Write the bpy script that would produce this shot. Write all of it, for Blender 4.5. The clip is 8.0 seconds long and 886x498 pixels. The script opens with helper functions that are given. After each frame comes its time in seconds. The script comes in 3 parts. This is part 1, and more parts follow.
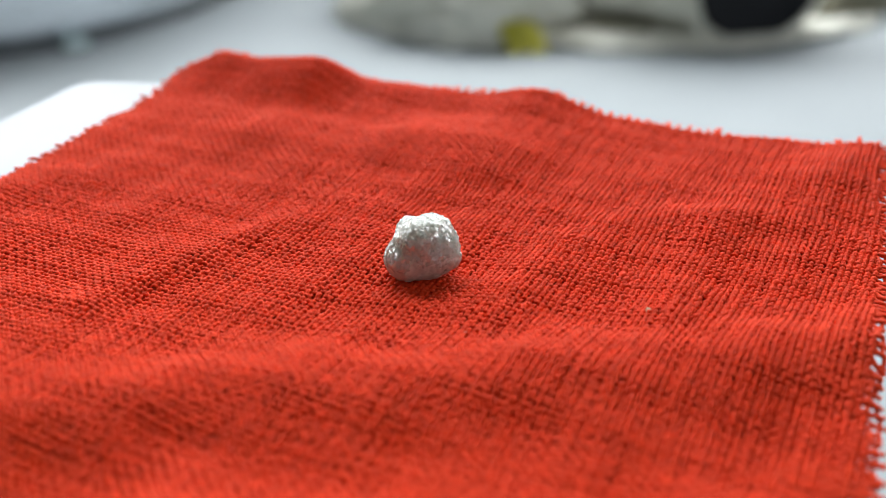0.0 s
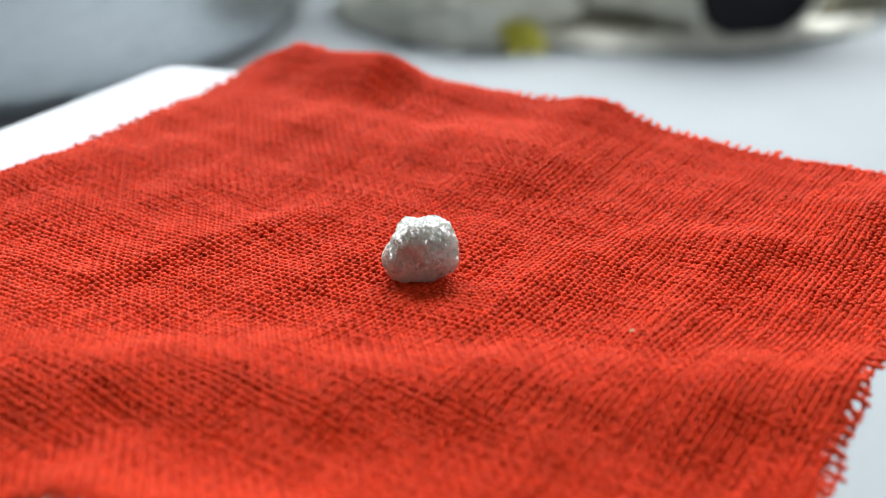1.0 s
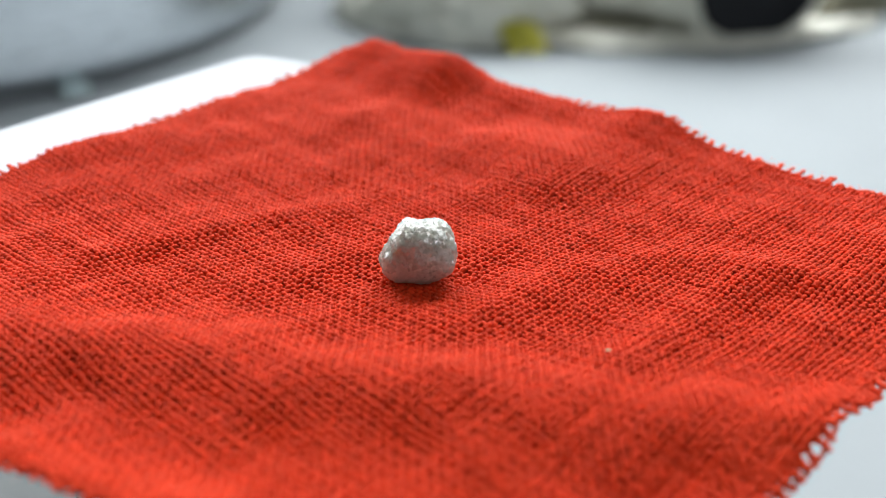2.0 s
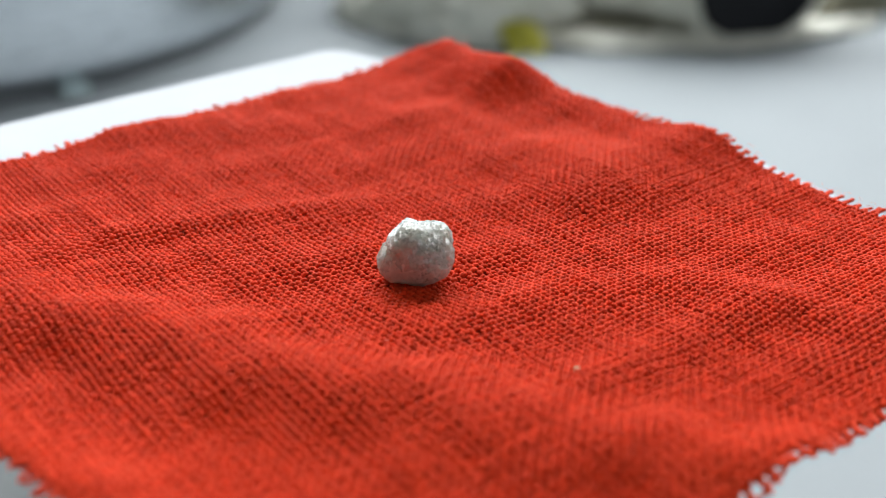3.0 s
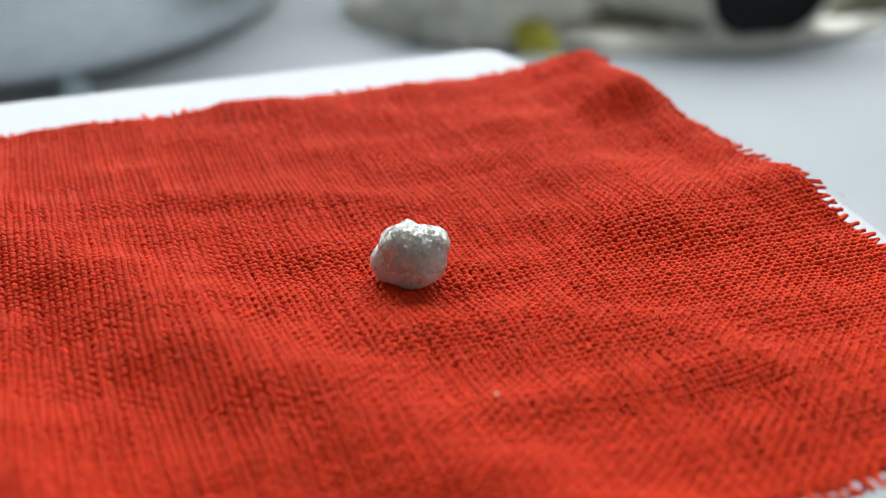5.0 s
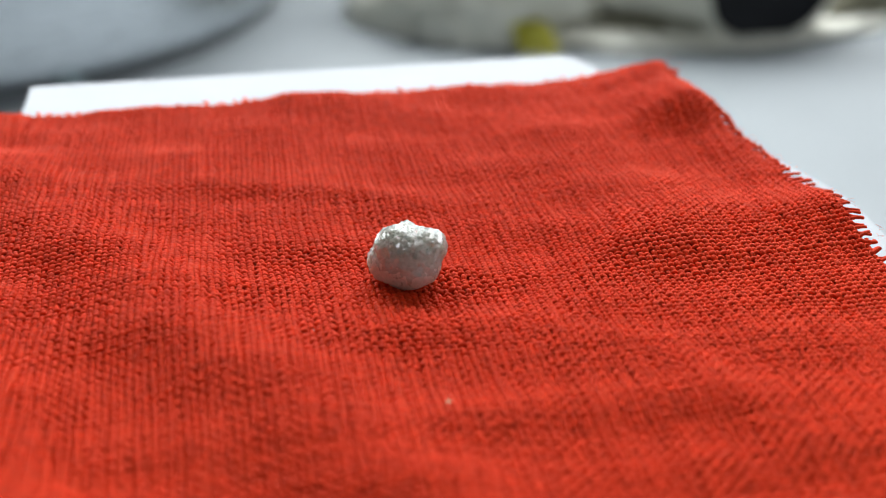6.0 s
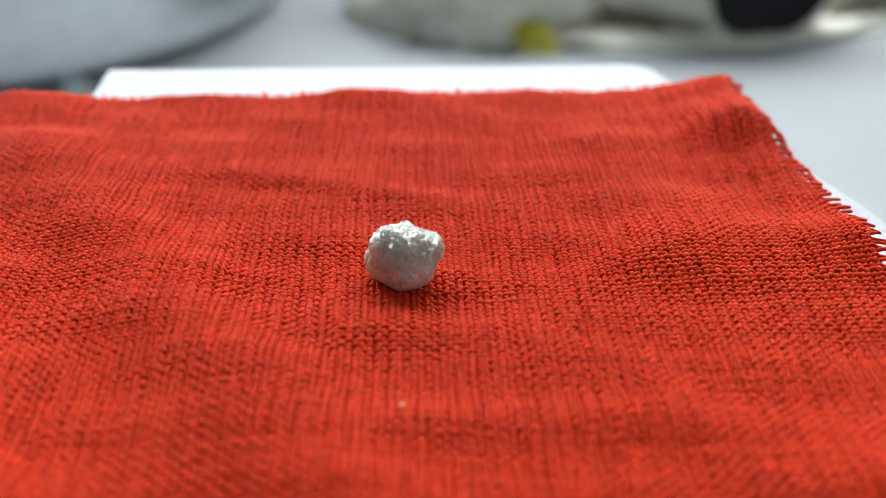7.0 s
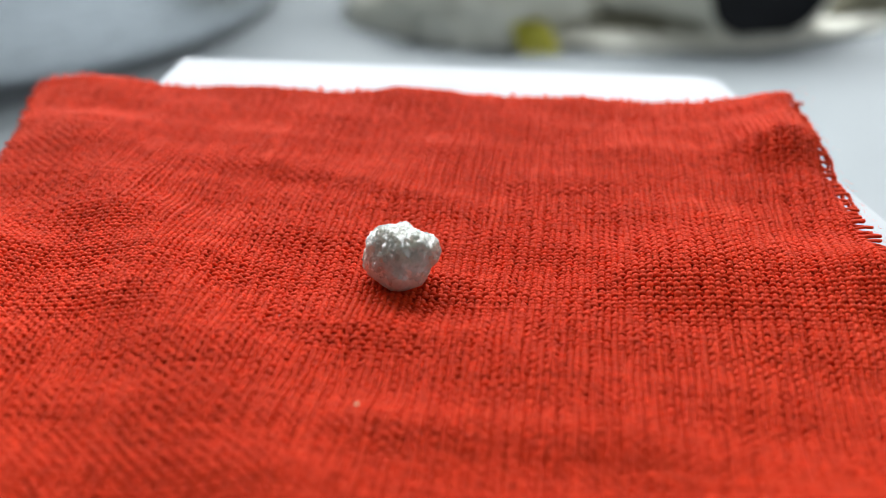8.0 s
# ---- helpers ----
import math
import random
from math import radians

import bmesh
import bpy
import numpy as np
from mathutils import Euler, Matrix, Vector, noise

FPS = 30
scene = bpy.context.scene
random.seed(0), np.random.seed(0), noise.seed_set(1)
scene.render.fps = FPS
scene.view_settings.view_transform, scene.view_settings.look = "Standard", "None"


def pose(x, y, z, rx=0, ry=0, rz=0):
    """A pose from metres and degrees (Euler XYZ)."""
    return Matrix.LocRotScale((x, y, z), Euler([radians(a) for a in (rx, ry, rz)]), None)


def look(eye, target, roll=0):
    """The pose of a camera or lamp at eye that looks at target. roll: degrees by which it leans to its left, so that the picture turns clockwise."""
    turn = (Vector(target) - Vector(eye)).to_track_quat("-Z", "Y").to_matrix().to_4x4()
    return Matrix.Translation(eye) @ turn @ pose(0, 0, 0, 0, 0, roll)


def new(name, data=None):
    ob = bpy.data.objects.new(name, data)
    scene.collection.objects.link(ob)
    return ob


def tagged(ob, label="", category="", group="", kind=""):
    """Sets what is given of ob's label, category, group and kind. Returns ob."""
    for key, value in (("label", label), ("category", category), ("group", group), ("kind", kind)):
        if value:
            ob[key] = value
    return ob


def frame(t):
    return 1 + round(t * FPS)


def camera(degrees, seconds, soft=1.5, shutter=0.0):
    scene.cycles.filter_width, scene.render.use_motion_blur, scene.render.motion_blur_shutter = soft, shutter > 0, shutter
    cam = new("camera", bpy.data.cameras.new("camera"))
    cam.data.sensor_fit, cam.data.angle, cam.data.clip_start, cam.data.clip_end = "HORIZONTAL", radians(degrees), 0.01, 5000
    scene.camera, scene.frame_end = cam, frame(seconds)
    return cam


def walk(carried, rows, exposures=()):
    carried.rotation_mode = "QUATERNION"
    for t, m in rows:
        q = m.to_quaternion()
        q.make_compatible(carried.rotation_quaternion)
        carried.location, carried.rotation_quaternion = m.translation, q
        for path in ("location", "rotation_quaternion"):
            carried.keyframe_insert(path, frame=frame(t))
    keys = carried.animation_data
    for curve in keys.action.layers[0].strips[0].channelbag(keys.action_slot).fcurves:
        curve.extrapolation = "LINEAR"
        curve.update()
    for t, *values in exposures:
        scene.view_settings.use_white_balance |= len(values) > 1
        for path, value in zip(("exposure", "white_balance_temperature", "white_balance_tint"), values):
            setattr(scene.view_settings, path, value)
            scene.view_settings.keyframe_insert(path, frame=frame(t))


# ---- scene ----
import itertools

# ---------------------------------------------------------------- camera
cam = camera(39.37, 8.0, soft=0.55)
EYE = (0.0001, -0.1125, 0.1582)
CAM_POSE = look(EYE, (EYE[0] + 0.03598, EYE[1] + 0.88999, EYE[2] - 0.45456), roll=0.17)
cam.data.dof.use_dof = True
cam.data.dof.focus_distance = 0.1275
cam.data.dof.aperture_fstop = 18.5
EXPOSURES = [(0.0, 0.12), (0.5, 0.17), (1.5, 0.23), (3.0, 0.03), (4.5, -0.02), (6.5, 0.05), (8.0, 0.11)]
walk(cam, [(0.0, CAM_POSE), (8.0, CAM_POSE)], exposures=EXPOSURES)

# turn of the turntable, degrees clockwise from above
TURN = [(0.0, 0.0), (0.5, 4.95), (1.0, 9.85), (1.5, 14.6), (2.8, 26.9), (3.5, 33.35), (4.0, 37.95),
        (4.5, 42.4), (5.8, 54.4), (6.5, 60.65), (7.0, 64.9), (7.5, 69.0), (8.0, 73.15)]

# heights above the bench top
CARD_Z = 0.0970          # top of the white card
ZERO = 0.1000            # height from which the cloth's relief is counted

# ---------------------------------------------------------------- light
world = bpy.data.worlds.new("world")
scene.world = world
world.use_nodes = True
wn = world.node_tree
sky = wn.nodes.new("ShaderNodeTexSky")
sky.sky_type = "NISHITA"
sky.sun_disc = False
sky.sun_elevation, sky.sun_rotation = radians(40), radians(10)
wn.links.new(sky.outputs["Color"], wn.nodes["Background"].inputs["Color"])
wn.nodes["Background"].inputs["Strength"].default_value = 0.10

WIN_X0, WIN_X1, WIN_Z0, WIN_Z1, WALL_Y = -0.80, 0.65, 0.28, 1.15, 0.70
area = bpy.data.lights.new("window_daylight", "AREA")
area.shape, area.size, area.size_y = "RECTANGLE", WIN_X1 - WIN_X0 - 0.06, WIN_Z1 - WIN_Z0 - 0.06
area.energy, area.color = 35.0, (0.92, 0.97, 1.0)
lamp = new("window_daylight", area)
lamp.matrix_world = look(((WIN_X0 + WIN_X1) / 2, WALL_Y + 0.02, (WIN_Z0 + WIN_Z1) / 2),
                         ((WIN_X0 + WIN_X1) / 2, -1.0, (WIN_Z0 + WIN_Z1) / 2 - 0.2))

# unseen side window, added as fill for the pouch and the pot's bright band
SIDE_Y0, SIDE_Y1, SIDE_Z0, SIDE_Z1, SIDE_X = -1.5, 0.1, 0.20, 1.65, 1.6
side = bpy.data.lights.new("side_window_fill", "AREA")
side.shape, side.size, side.size_y = "RECTANGLE", SIDE_Y1 - SIDE_Y0 - 0.06, SIDE_Z1 - SIDE_Z0 - 0.06
side.energy, side.color = 7.0, (0.92, 0.97, 1.0)
side_lamp = new("side_window_fill", side)
side_lamp.matrix_world = look((SIDE_X + 0.02, (SIDE_Y0 + SIDE_Y1) / 2, (SIDE_Z0 + SIDE_Z1) / 2), (-1.0, (SIDE_Y0 + SIDE_Y1) / 2, (SIDE_Z0 + SIDE_Z1) / 2))


# ---------------------------------------------------------------- materials
class Nodes:
    """A small helper round one node material."""

    def __init__(self, name, rough=0.5, metal=0.0):
        self.m = bpy.data.materials.new(name)
        self.m.use_nodes = True
        self.t = self.m.node_tree
        self.b = self.t.nodes["Principled BSDF"]
        self.set(Roughness=rough, Metallic=metal)
        self.coord = self.t.nodes.new("ShaderNodeTexCoord").outputs["Object"]

    def set(self, **k):
        for key, value in k.items():
            self.b.inputs[key.replace("_", " ")].default_value = value

    def node(self, kind, **inputs):
        n = self.t.nodes.new(kind)
        for key, value in inputs.items():
            self.feed(n.inputs[key], value)
        return n

    def feed(self, socket, value):
        if isinstance(value, bpy.types.NodeSocket):
            self.t.links.new(value, socket)
        else:
            socket.default_value = value

    def noise(self, scale, detail=4, rough=0.55, vector=None):
        n = self.node("ShaderNodeTexNoise", Scale=scale, Detail=detail, Roughness=rough)
        self.t.links.new(vector or self.coord, n.inputs["Vector"])
        return n.outputs["Fac"]

    def stretch(self, x, y, z):
        n = self.node("ShaderNodeMapping", Vector=self.coord)
        n.inputs["Scale"].default_value = (x, y, z)
        return n.outputs["Vector"]

    def ramp(self, fac, *stops):
        n = self.t.nodes.new("ShaderNodeValToRGB")
        self.feed(n.inputs["Fac"], fac)
        while len(n.color_ramp.elements) < len(stops):
            n.color_ramp.elements.new(0.5)
        for e, (p, c) in zip(n.color_ramp.elements, stops):
            e.position = p
            e.color = (*c, 1) if isinstance(c, tuple) else (c, c, c, 1)
        return n.outputs["Color"]

    def mix(self, fac, a, b, blend="MIX"):
        n = self.t.nodes.new("ShaderNodeMix")
        n.data_type, n.blend_type = "RGBA", blend
        self.feed(n.inputs[0], fac)
        for s, v in ((n.inputs[6], a), (n.inputs[7], b)):
            self.feed(s, (*v, 1) if isinstance(v, tuple) else v)
        return n.outputs[2]

    def bump(self, height, strength, distance):
        n = self.node("ShaderNodeBump", Height=height, Strength=strength, Distance=distance)
        old = self.b.inputs["Normal"]
        if old.links:
            self.t.links.new(old.links[0].from_socket, n.inputs["Normal"])
        self.t.links.new(n.outputs["Normal"], old)

    def colour(self, c):
        self.feed(self.b.inputs["Base Color"], (*c, 1) if isinstance(c, tuple) else c)


def mat_yarn():
    n = Nodes("red_cotton_yarn", 0.68)
    isl = n.t.nodes.new("ShaderNodeNewGeometry").outputs["Random Per Island"]
    base = n.ramp(isl, (0.0, (0.66, 0.034, 0.0046)), (0.5, (0.70, 0.038, 0.0055)), (1.0, (0.74, 0.044, 0.0066)))
    worn = n.ramp(n.noise(900, 3), (0.35, 0.80), (0.7, 1.1))
    c = n.mix(1.0, base, worn, "MULTIPLY")
    fade = n.ramp(n.noise(45, 3), (0.45, 0.0), (0.75, 0.22))
    n.colour(n.mix(fade, c, (0.85, 0.068, 0.016)))
    n.set(Sheen_Weight=0.22, Sheen_Roughness=0.40, Specular_IOR_Level=0.10)
    n.b.inputs["Sheen Tint"].default_value = (1.0, 0.22, 0.05, 1)
    n.bump(n.noise(7000, 4), 0.8, 0.00009)
    # light passes through the loose cotton
    glow = n.node("ShaderNodeBsdfTranslucent")
    n.feed(glow.inputs["Color"], (0.82, 0.060, 0.008, 1))
    blend = n.node("ShaderNodeMixShader", Fac=0.10)
    n.t.links.new(n.b.outputs["BSDF"], blend.inputs[1])
    n.t.links.new(glow.outputs["BSDF"], blend.inputs[2])
    n.t.links.new(blend.outputs["Shader"], n.t.nodes["Material Output"].inputs["Surface"])
    return n.m


def mat_fuzz():
    n = Nodes("red_cotton_ground", 0.95)
    n.colour(n.ramp(n.noise(1500, 3), (0.3, (0.66, 0.027, 0.0045)), (0.7, (0.74, 0.034, 0.006))))
    n.set(Specular_IOR_Level=0.05)
    n.bump(n.noise(9000, 2), 0.6, 0.0001)
    return n.m


def mat_card():
    n = Nodes("white_coated_card", 0.55)
    n.colour(n.ramp(n.noise(60, 4), (0.3, (0.29, 0.306, 0.325)), (0.7, (0.32, 0.335, 0.352))))
    n.bump(n.noise(2500, 3), 0.2, 0.00003)
    return n.m


def mat_bench():
    n = Nodes("grey_laminate", 0.62)
    c = n.ramp(n.noise(14, 5), (0.3, (0.225, 0.246, 0.254)), (0.7, (0.262, 0.283, 0.291)))
    c = n.mix(n.ramp(n.noise(700, 2), (0.45, 0.0), (0.75, 0.25)), c, (0.21, 0.225, 0.23))
    n.colour(c)
    n.bump(n.noise(1200, 3), 0.15, 0.0001)
    return n.m


def mat_steel():
    n = Nodes("brushed_steel", 0.30, 1.0)
    streak = n.noise(1.0, 4, vector=n.stretch(60, 60, 900))
    n.colour(n.ramp(streak, (0.3, (0.66, 0.70, 0.74)), (0.7, (0.78, 0.82, 0.86))))
    n.feed(n.b.inputs["Roughness"], n.ramp(streak, (0.3, 0.24), (0.7, 0.38)))
    n.bump(streak, 0.1, 0.0002)
    return n.m


def mat_plain(name, lo, hi, scale, rough, metal=0.0, relief=0.1):
    n = Nodes(name, rough, metal)
    n.colour(n.ramp(n.noise(scale, 5), (0.3, lo), (0.7, hi)))
    n.bump(n.noise(scale * 12, 3), relief, 0.02 / scale)
    return n.m


def mat_stone():
    n = Nodes("frosted_rough_crystal", 0.16)
    c = n.ramp(n.noise(420, 4), (0.25, (0.34, 0.348, 0.302)), (0.55, (0.39, 0.398, 0.35)), (0.8, (0.46, 0.468, 0.42)))
    stain = n.ramp(n.noise(1500, 2), (0.72, 0.0), (0.82, 0.5))
    # grains: clear ones look darker than the milky ones
    grain = n.node("ShaderNodeTexVoronoi", Vector=n.coord, Scale=2900.0)
    c = n.mix(1.0, c, n.ramp(grain.outputs["Color"], (0.15, 0.90), (0.5, 0.97), (0.9, 1.03)), "MULTIPLY")
    n.colour(n.mix(stain, c, (0.34, 0.20, 0.12)))
    n.set(Subsurface_Weight=0.95, Subsurface_Scale=0.0050, IOR=1.62, Transmission_Weight=0.22)
    n.b.inputs["Subsurface Radius"].default_value = (1.0, 0.97, 0.90)
    # small flat crystal faces, strongest on the etched upper half
    v = n.node("ShaderNodeTexVoronoi", Vector=n.coord, Scale=2000.0)
    fine = n.node("ShaderNodeTexVoronoi", Vector=n.coord, Scale=4300.0)
    sep = n.node("ShaderNodeSeparateXYZ", Vector=n.coord)
    wob = n.node("ShaderNodeMath", Value=n.noise(700, 3))
    n.feed(wob.inputs[1], 0.005)
    wob.operation = "MULTIPLY"
    high = n.node("ShaderNodeMath", Value=sep.outputs["Z"])
    high.operation = "ADD"
    n.t.links.new(wob.outputs[0], high.inputs[1])
    rng = n.node("ShaderNodeMapRange", Value=high.outputs[0])
    for key, value in (("From Min", 0.0012), ("From Max", 0.0050), ("To Min", 0.40), ("To Max", 2.0)):
        rng.inputs[key].default_value = value
    face = n.mix(0.4, v.outputs["Color"], fine.outputs["Color"])
    off = n.node("ShaderNodeVectorMath")
    off.operation = "SUBTRACT"
    n.t.links.new(face, off.inputs[0])
    off.inputs[1].default_value = (0.5, 0.5, 0.22)
    sc = n.node("ShaderNodeVectorMath")
    sc.operation = "SCALE"
    n.t.links.new(off.outputs[0], sc.inputs[0])
    n.t.links.new(rng.outputs[0], sc.inputs["Scale"])
    add = n.node("ShaderNodeVectorMath")
    add.operation = "ADD"
    n.t.links.new(n.t.nodes.new("ShaderNodeNewGeometry").outputs["Normal"], add.inputs[0])
    n.t.links.new(sc.outputs[0], add.inputs[1])
    nrm = n.node("ShaderNodeVectorMath")
    nrm.operation = "NORMALIZE"
    n.t.links.new(add.outputs[0], nrm.inputs[0])
    n.t.links.new(nrm.outputs[0], n.b.inputs["Normal"])
    # the lower half is frosted, the etched top is bright
    frost = n.node("ShaderNodeMapRange", Value=high.outputs[0])
    for key, value in (("From Min", 0.0005), ("From Max", 0.0035), ("To Min", 0.24), ("To Max", 0.0)):
        frost.inputs[key].default_value = value
    rough = n.node("ShaderNodeMath", Value=n.ramp(n.noise(1100, 3), (0.35, 0.06), (0.65, 0.24)))
    rough.operation = "ADD"
    n.t.links.new(frost.outputs[0], rough.inputs[1])
    n.feed(n.b.inputs["Roughness"], rough.outputs[0])
    return n.m


YARN, FUZZ, CARD, BENCH, STEEL, STONE = mat_yarn(), mat_fuzz(), mat_card(), mat_bench(), mat_steel(), mat_stone()
WALL = mat_plain("grey_wall_paint", (0.30, 0.305, 0.31), (0.35, 0.355, 0.36), 4, 0.8)
CEIL = mat_plain("grey_ceiling_board", (0.33, 0.335, 0.34), (0.38, 0.385, 0.39), 3, 0.85)
FLOOR = mat_plain("grey_vinyl_floor", (0.24, 0.25, 0.26), (0.32, 0.33, 0.34), 9, 0.5)
DARK = mat_plain("dark_rubber", (0.018, 0.019, 0.021), (0.03, 0.031, 0.034), 90, 0.6)
BLACK = mat_plain("black_lining", (0.004, 0.005, 0.007), (0.009, 0.010, 0.013), 60, 0.9)
CREAM = mat_plain("cream_canvas", (0.60, 0.585, 0.49), (0.78, 0.77, 0.68), 35, 0.75, relief=0.4)
# dark olive for the painted fold shadow and the pouch's right end
DARK_OLIVE = mat_plain("dark_olive", (0.16, 0.15, 0.10), (0.24, 0.22, 0.15), 70, 0.8)
YELLOW = mat_plain("yellow_woven_tag", (0.60, 0.55, 0.06), (0.74, 0.70, 0.12), 120, 0.7)
GREYPLASTIC = mat_plain("grey_plastic", (0.20, 0.21, 0.22), (0.27, 0.28, 0.29), 80, 0.45)
WHITEPLASTIC = mat_plain("white_plastic", (0.74, 0.75, 0.76), (0.80, 0.81, 0.82), 60, 0.35)
GLASS = Nodes("window_glass", 0.02)
GLASS.set(Transmission_Weight=1.0, IOR=1.45)
GLASS = GLASS.m
LINT = mat_plain("pale_lint", (0.50, 0.27, 0.19), (0.62, 0.38, 0.29), 900, 0.9)
SHEET = mat_plain("charcoal_sheet", (0.06, 0.065, 0.065), (0.09, 0.096, 0.094), 50, 0.7)
FIBRE = mat_plain("red_cotton_fibre", (0.80, 0.10, 0.05), (0.88, 0.20, 0.12), 300, 0.6)
MINT = mat_plain("pale_mint_block", (0.48, 0.60, 0.60), (0.58, 0.70, 0.70), 200, 0.4)
GRIT = mat_plain("tan_grit", (0.30, 0.20, 0.09), (0.46, 0.33, 0.17), 1500, 0.7)


# ---------------------------------------------------------------- mesh helpers
def mesh_object(name, bm, material, smooth=False):
    me = bpy.data.meshes.new(name)
    bm.normal_update()
    bm.to_mesh(me)
    bm.free()
    me.materials.append(material)
    if smooth:
        me.polygons.foreach_set("use_smooth", [True] * len(me.polygons))
    return new(name, me)


def part(name, bm, material, parent, label="", smooth=False):
    ob = mesh_object(name, bm, material, smooth)
    ob.parent = parent
    return tagged(ob, label)


def box(bm, x0, x1, y0, y1, z0, z1, bevel=0.0):
    r = bmesh.ops.create_cube(bm, size=1, matrix=Matrix.LocRotScale(
        ((x0 + x1) / 2, (y0 + y1) / 2, (z0 + z1) / 2), None, (x1 - x0, y1 - y0, z1 - z0)))
    if bevel:
        es = list({e for v in r["verts"] for e in v.link_edges})
        bmesh.ops.bevel(bm, geom=es, offset=bevel, segments=2, affect="EDGES", profile=0.6)


def lathe(bm, profile, n=72, cx=0.0, cy=0.0, close=False):
    rings = []
    for r, z in profile:
        if r < 1e-6:
            rings.append([bm.verts.new((cx, cy, z))])
        else:
            rings.append([bm.verts.new((cx + r * math.cos(6.2831853 * i / n), cy + r * math.sin(6.2831853 * i / n), z)) for i in range(n)])
    for a, b in itertools.pairwise(rings):
        for i in range(n):
            j = (i + 1) % n
            if len(a) == 1:
                bm.faces.new((a[0], b[j], b[i]))
            elif len(b) == 1:
                bm.faces.new((a[i], a[j], b[0]))
            else:
                bm.faces.new((a[i], a[j], b[j], b[i]))
    bmesh.ops.recalc_face_normals(bm, faces=bm.faces)


def mesh_from_arrays(name, verts, quads, material):
    me = bpy.data.meshes.new(name)
    me.vertices.add(len(verts))
    me.vertices.foreach_set("co", np.ascontiguousarray(verts, dtype=np.float32).ravel())
    me.loops.add(quads.size)
    me.loops.foreach_set("vertex_index", np.ascontiguousarray(quads, dtype=np.int32).ravel())
    me.polygons.add(len(quads))
    me.polygons.foreach_set("loop_start", np.arange(0, quads.size, 4, dtype=np.int32))
    me.polygons.foreach_set("use_smooth", np.ones(len(quads), dtype=bool))
    me.update(calc_edges=True)
    me.materials.append(material)
    return new(name, me)


# ---------------------------------------------------------------- the room
def window(name, m, width, height, label):
    """Frame and two panes in an opening; local x along the wall, z up, origin at the opening's lower corner."""
    win = tagged(new(name), label, "window", kind="structure")
    win.matrix_world = m
    for a in (0.0, width / 2 - 0.02, width - 0.04):
        bm = bmesh.new()
        box(bm, a, a + 0.04, 0.06, 0.11, 0, height, 0.004)
        part("window_frame", bm, WHITEPLASTIC, win)
    for a in (0.0, height - 0.04):
        for b in (0.04, width / 2 + 0.02):
            bm = bmesh.new()
            box(bm, b, b + width / 2 - 0.06, 0.062, 0.108, a, a + 0.04, 0.004)
            part("window_frame", bm, WHITEPLASTIC, win)
    for b in (0.04, width / 2 + 0.02):
        bm = bmesh.new()
        box(bm, b, b + width / 2 - 0.06, 0.083, 0.087, 0.04, height - 0.04)
        part("pane", bm, GLASS, win).visible_shadow = False


def room():
    x0, x1, y0, y1, z0, z1 = -1.6, SIDE_X, -2.0, WALL_Y, -0.75, 1.85
    w = 0.15
    bm = bmesh.new()
    box(bm, x0 - w, x1 + w, y0 - w, y1 + w, z0 - 0.1, z0)
    tagged(mesh_object("floor", bm, FLOOR), "grey speckled vinyl floor of the room", "floor", kind="structure")
    bm = bmesh.new()
    box(bm, x0 - w, x1 + w, y0 - w, y1 + w, z1, z1 + 0.1)
    tagged(mesh_object("ceiling", bm, CEIL), "plain grey board ceiling of the room", "ceiling", kind="structure")
    for name, b in (("wall_south", (x0 - w, x1 + w, y0 - w, y0)), ("wall_west", (x0 - w, x0, y0, y1))):
        bm = bmesh.new()
        box(bm, *b, z0, z1)
        tagged(mesh_object(name, bm, WALL), "plain grey painted wall of the room", "wall", kind="structure")
    bm = bmesh.new()
    box(bm, x0 - w, WIN_X0, y1, y1 + w, z0, z1)
    box(bm, WIN_X1, x1 + w, y1, y1 + w, z0, z1)
    box(bm, WIN_X0, WIN_X1, y1, y1 + w, z0, WIN_Z0)
    box(bm, WIN_X0, WIN_X1, y1, y1 + w, WIN_Z1, z1)
    tagged(mesh_object("wall_north", bm, WALL), "grey painted wall with a wide window opening", "wall", kind="structure")
    bm = bmesh.new()
    box(bm, x1, x1 + w, y0, SIDE_Y0, z0, z1)
    box(bm, x1, x1 + w, SIDE_Y1, y1, z0, z1)
    box(bm, x1, x1 + w, SIDE_Y0, SIDE_Y1, z0, SIDE_Z0)
    box(bm, x1, x1 + w, SIDE_Y0, SIDE_Y1, SIDE_Z1, z1)
    tagged(mesh_object("wall_east", bm, WALL), "grey painted wall with an added opening for the fill window", "wall", kind="structure")
    window("window_1", pose(WIN_X0, y1, WIN_Z0), WIN_X1 - WIN_X0, WIN_Z1 - WIN_Z0, "wide white window over the workbench")
    # added window round the side fill lamp, out of view
    window("window_2", pose(x1, SIDE_Y1, SIDE_Z0, 0, 0, -90), SIDE_Y1 - SIDE_Y0, SIDE_Z1 - SIDE_Z0, "unseen white window added in the side wall for fill light")


def workbench():
    t = tagged(new("workbench"), "grey laminate workbench with metal legs", "table")
    bm = bmesh.new()
    box(bm, -1.2, 1.2, -0.45, 0.69, -0.032, 0.0, 0.003)
    part("tabletop", bm, BENCH, t)
    for x, y in itertools.product((-1.14, 1.14), (-0.39, 0.63)):
        bm = bmesh.new()
        box(bm, x - 0.025, x + 0.025, y - 0.025, y + 0.025, -0.75, -0.032, 0.003)
        part("leg", bm, GREYPLASTIC, t)


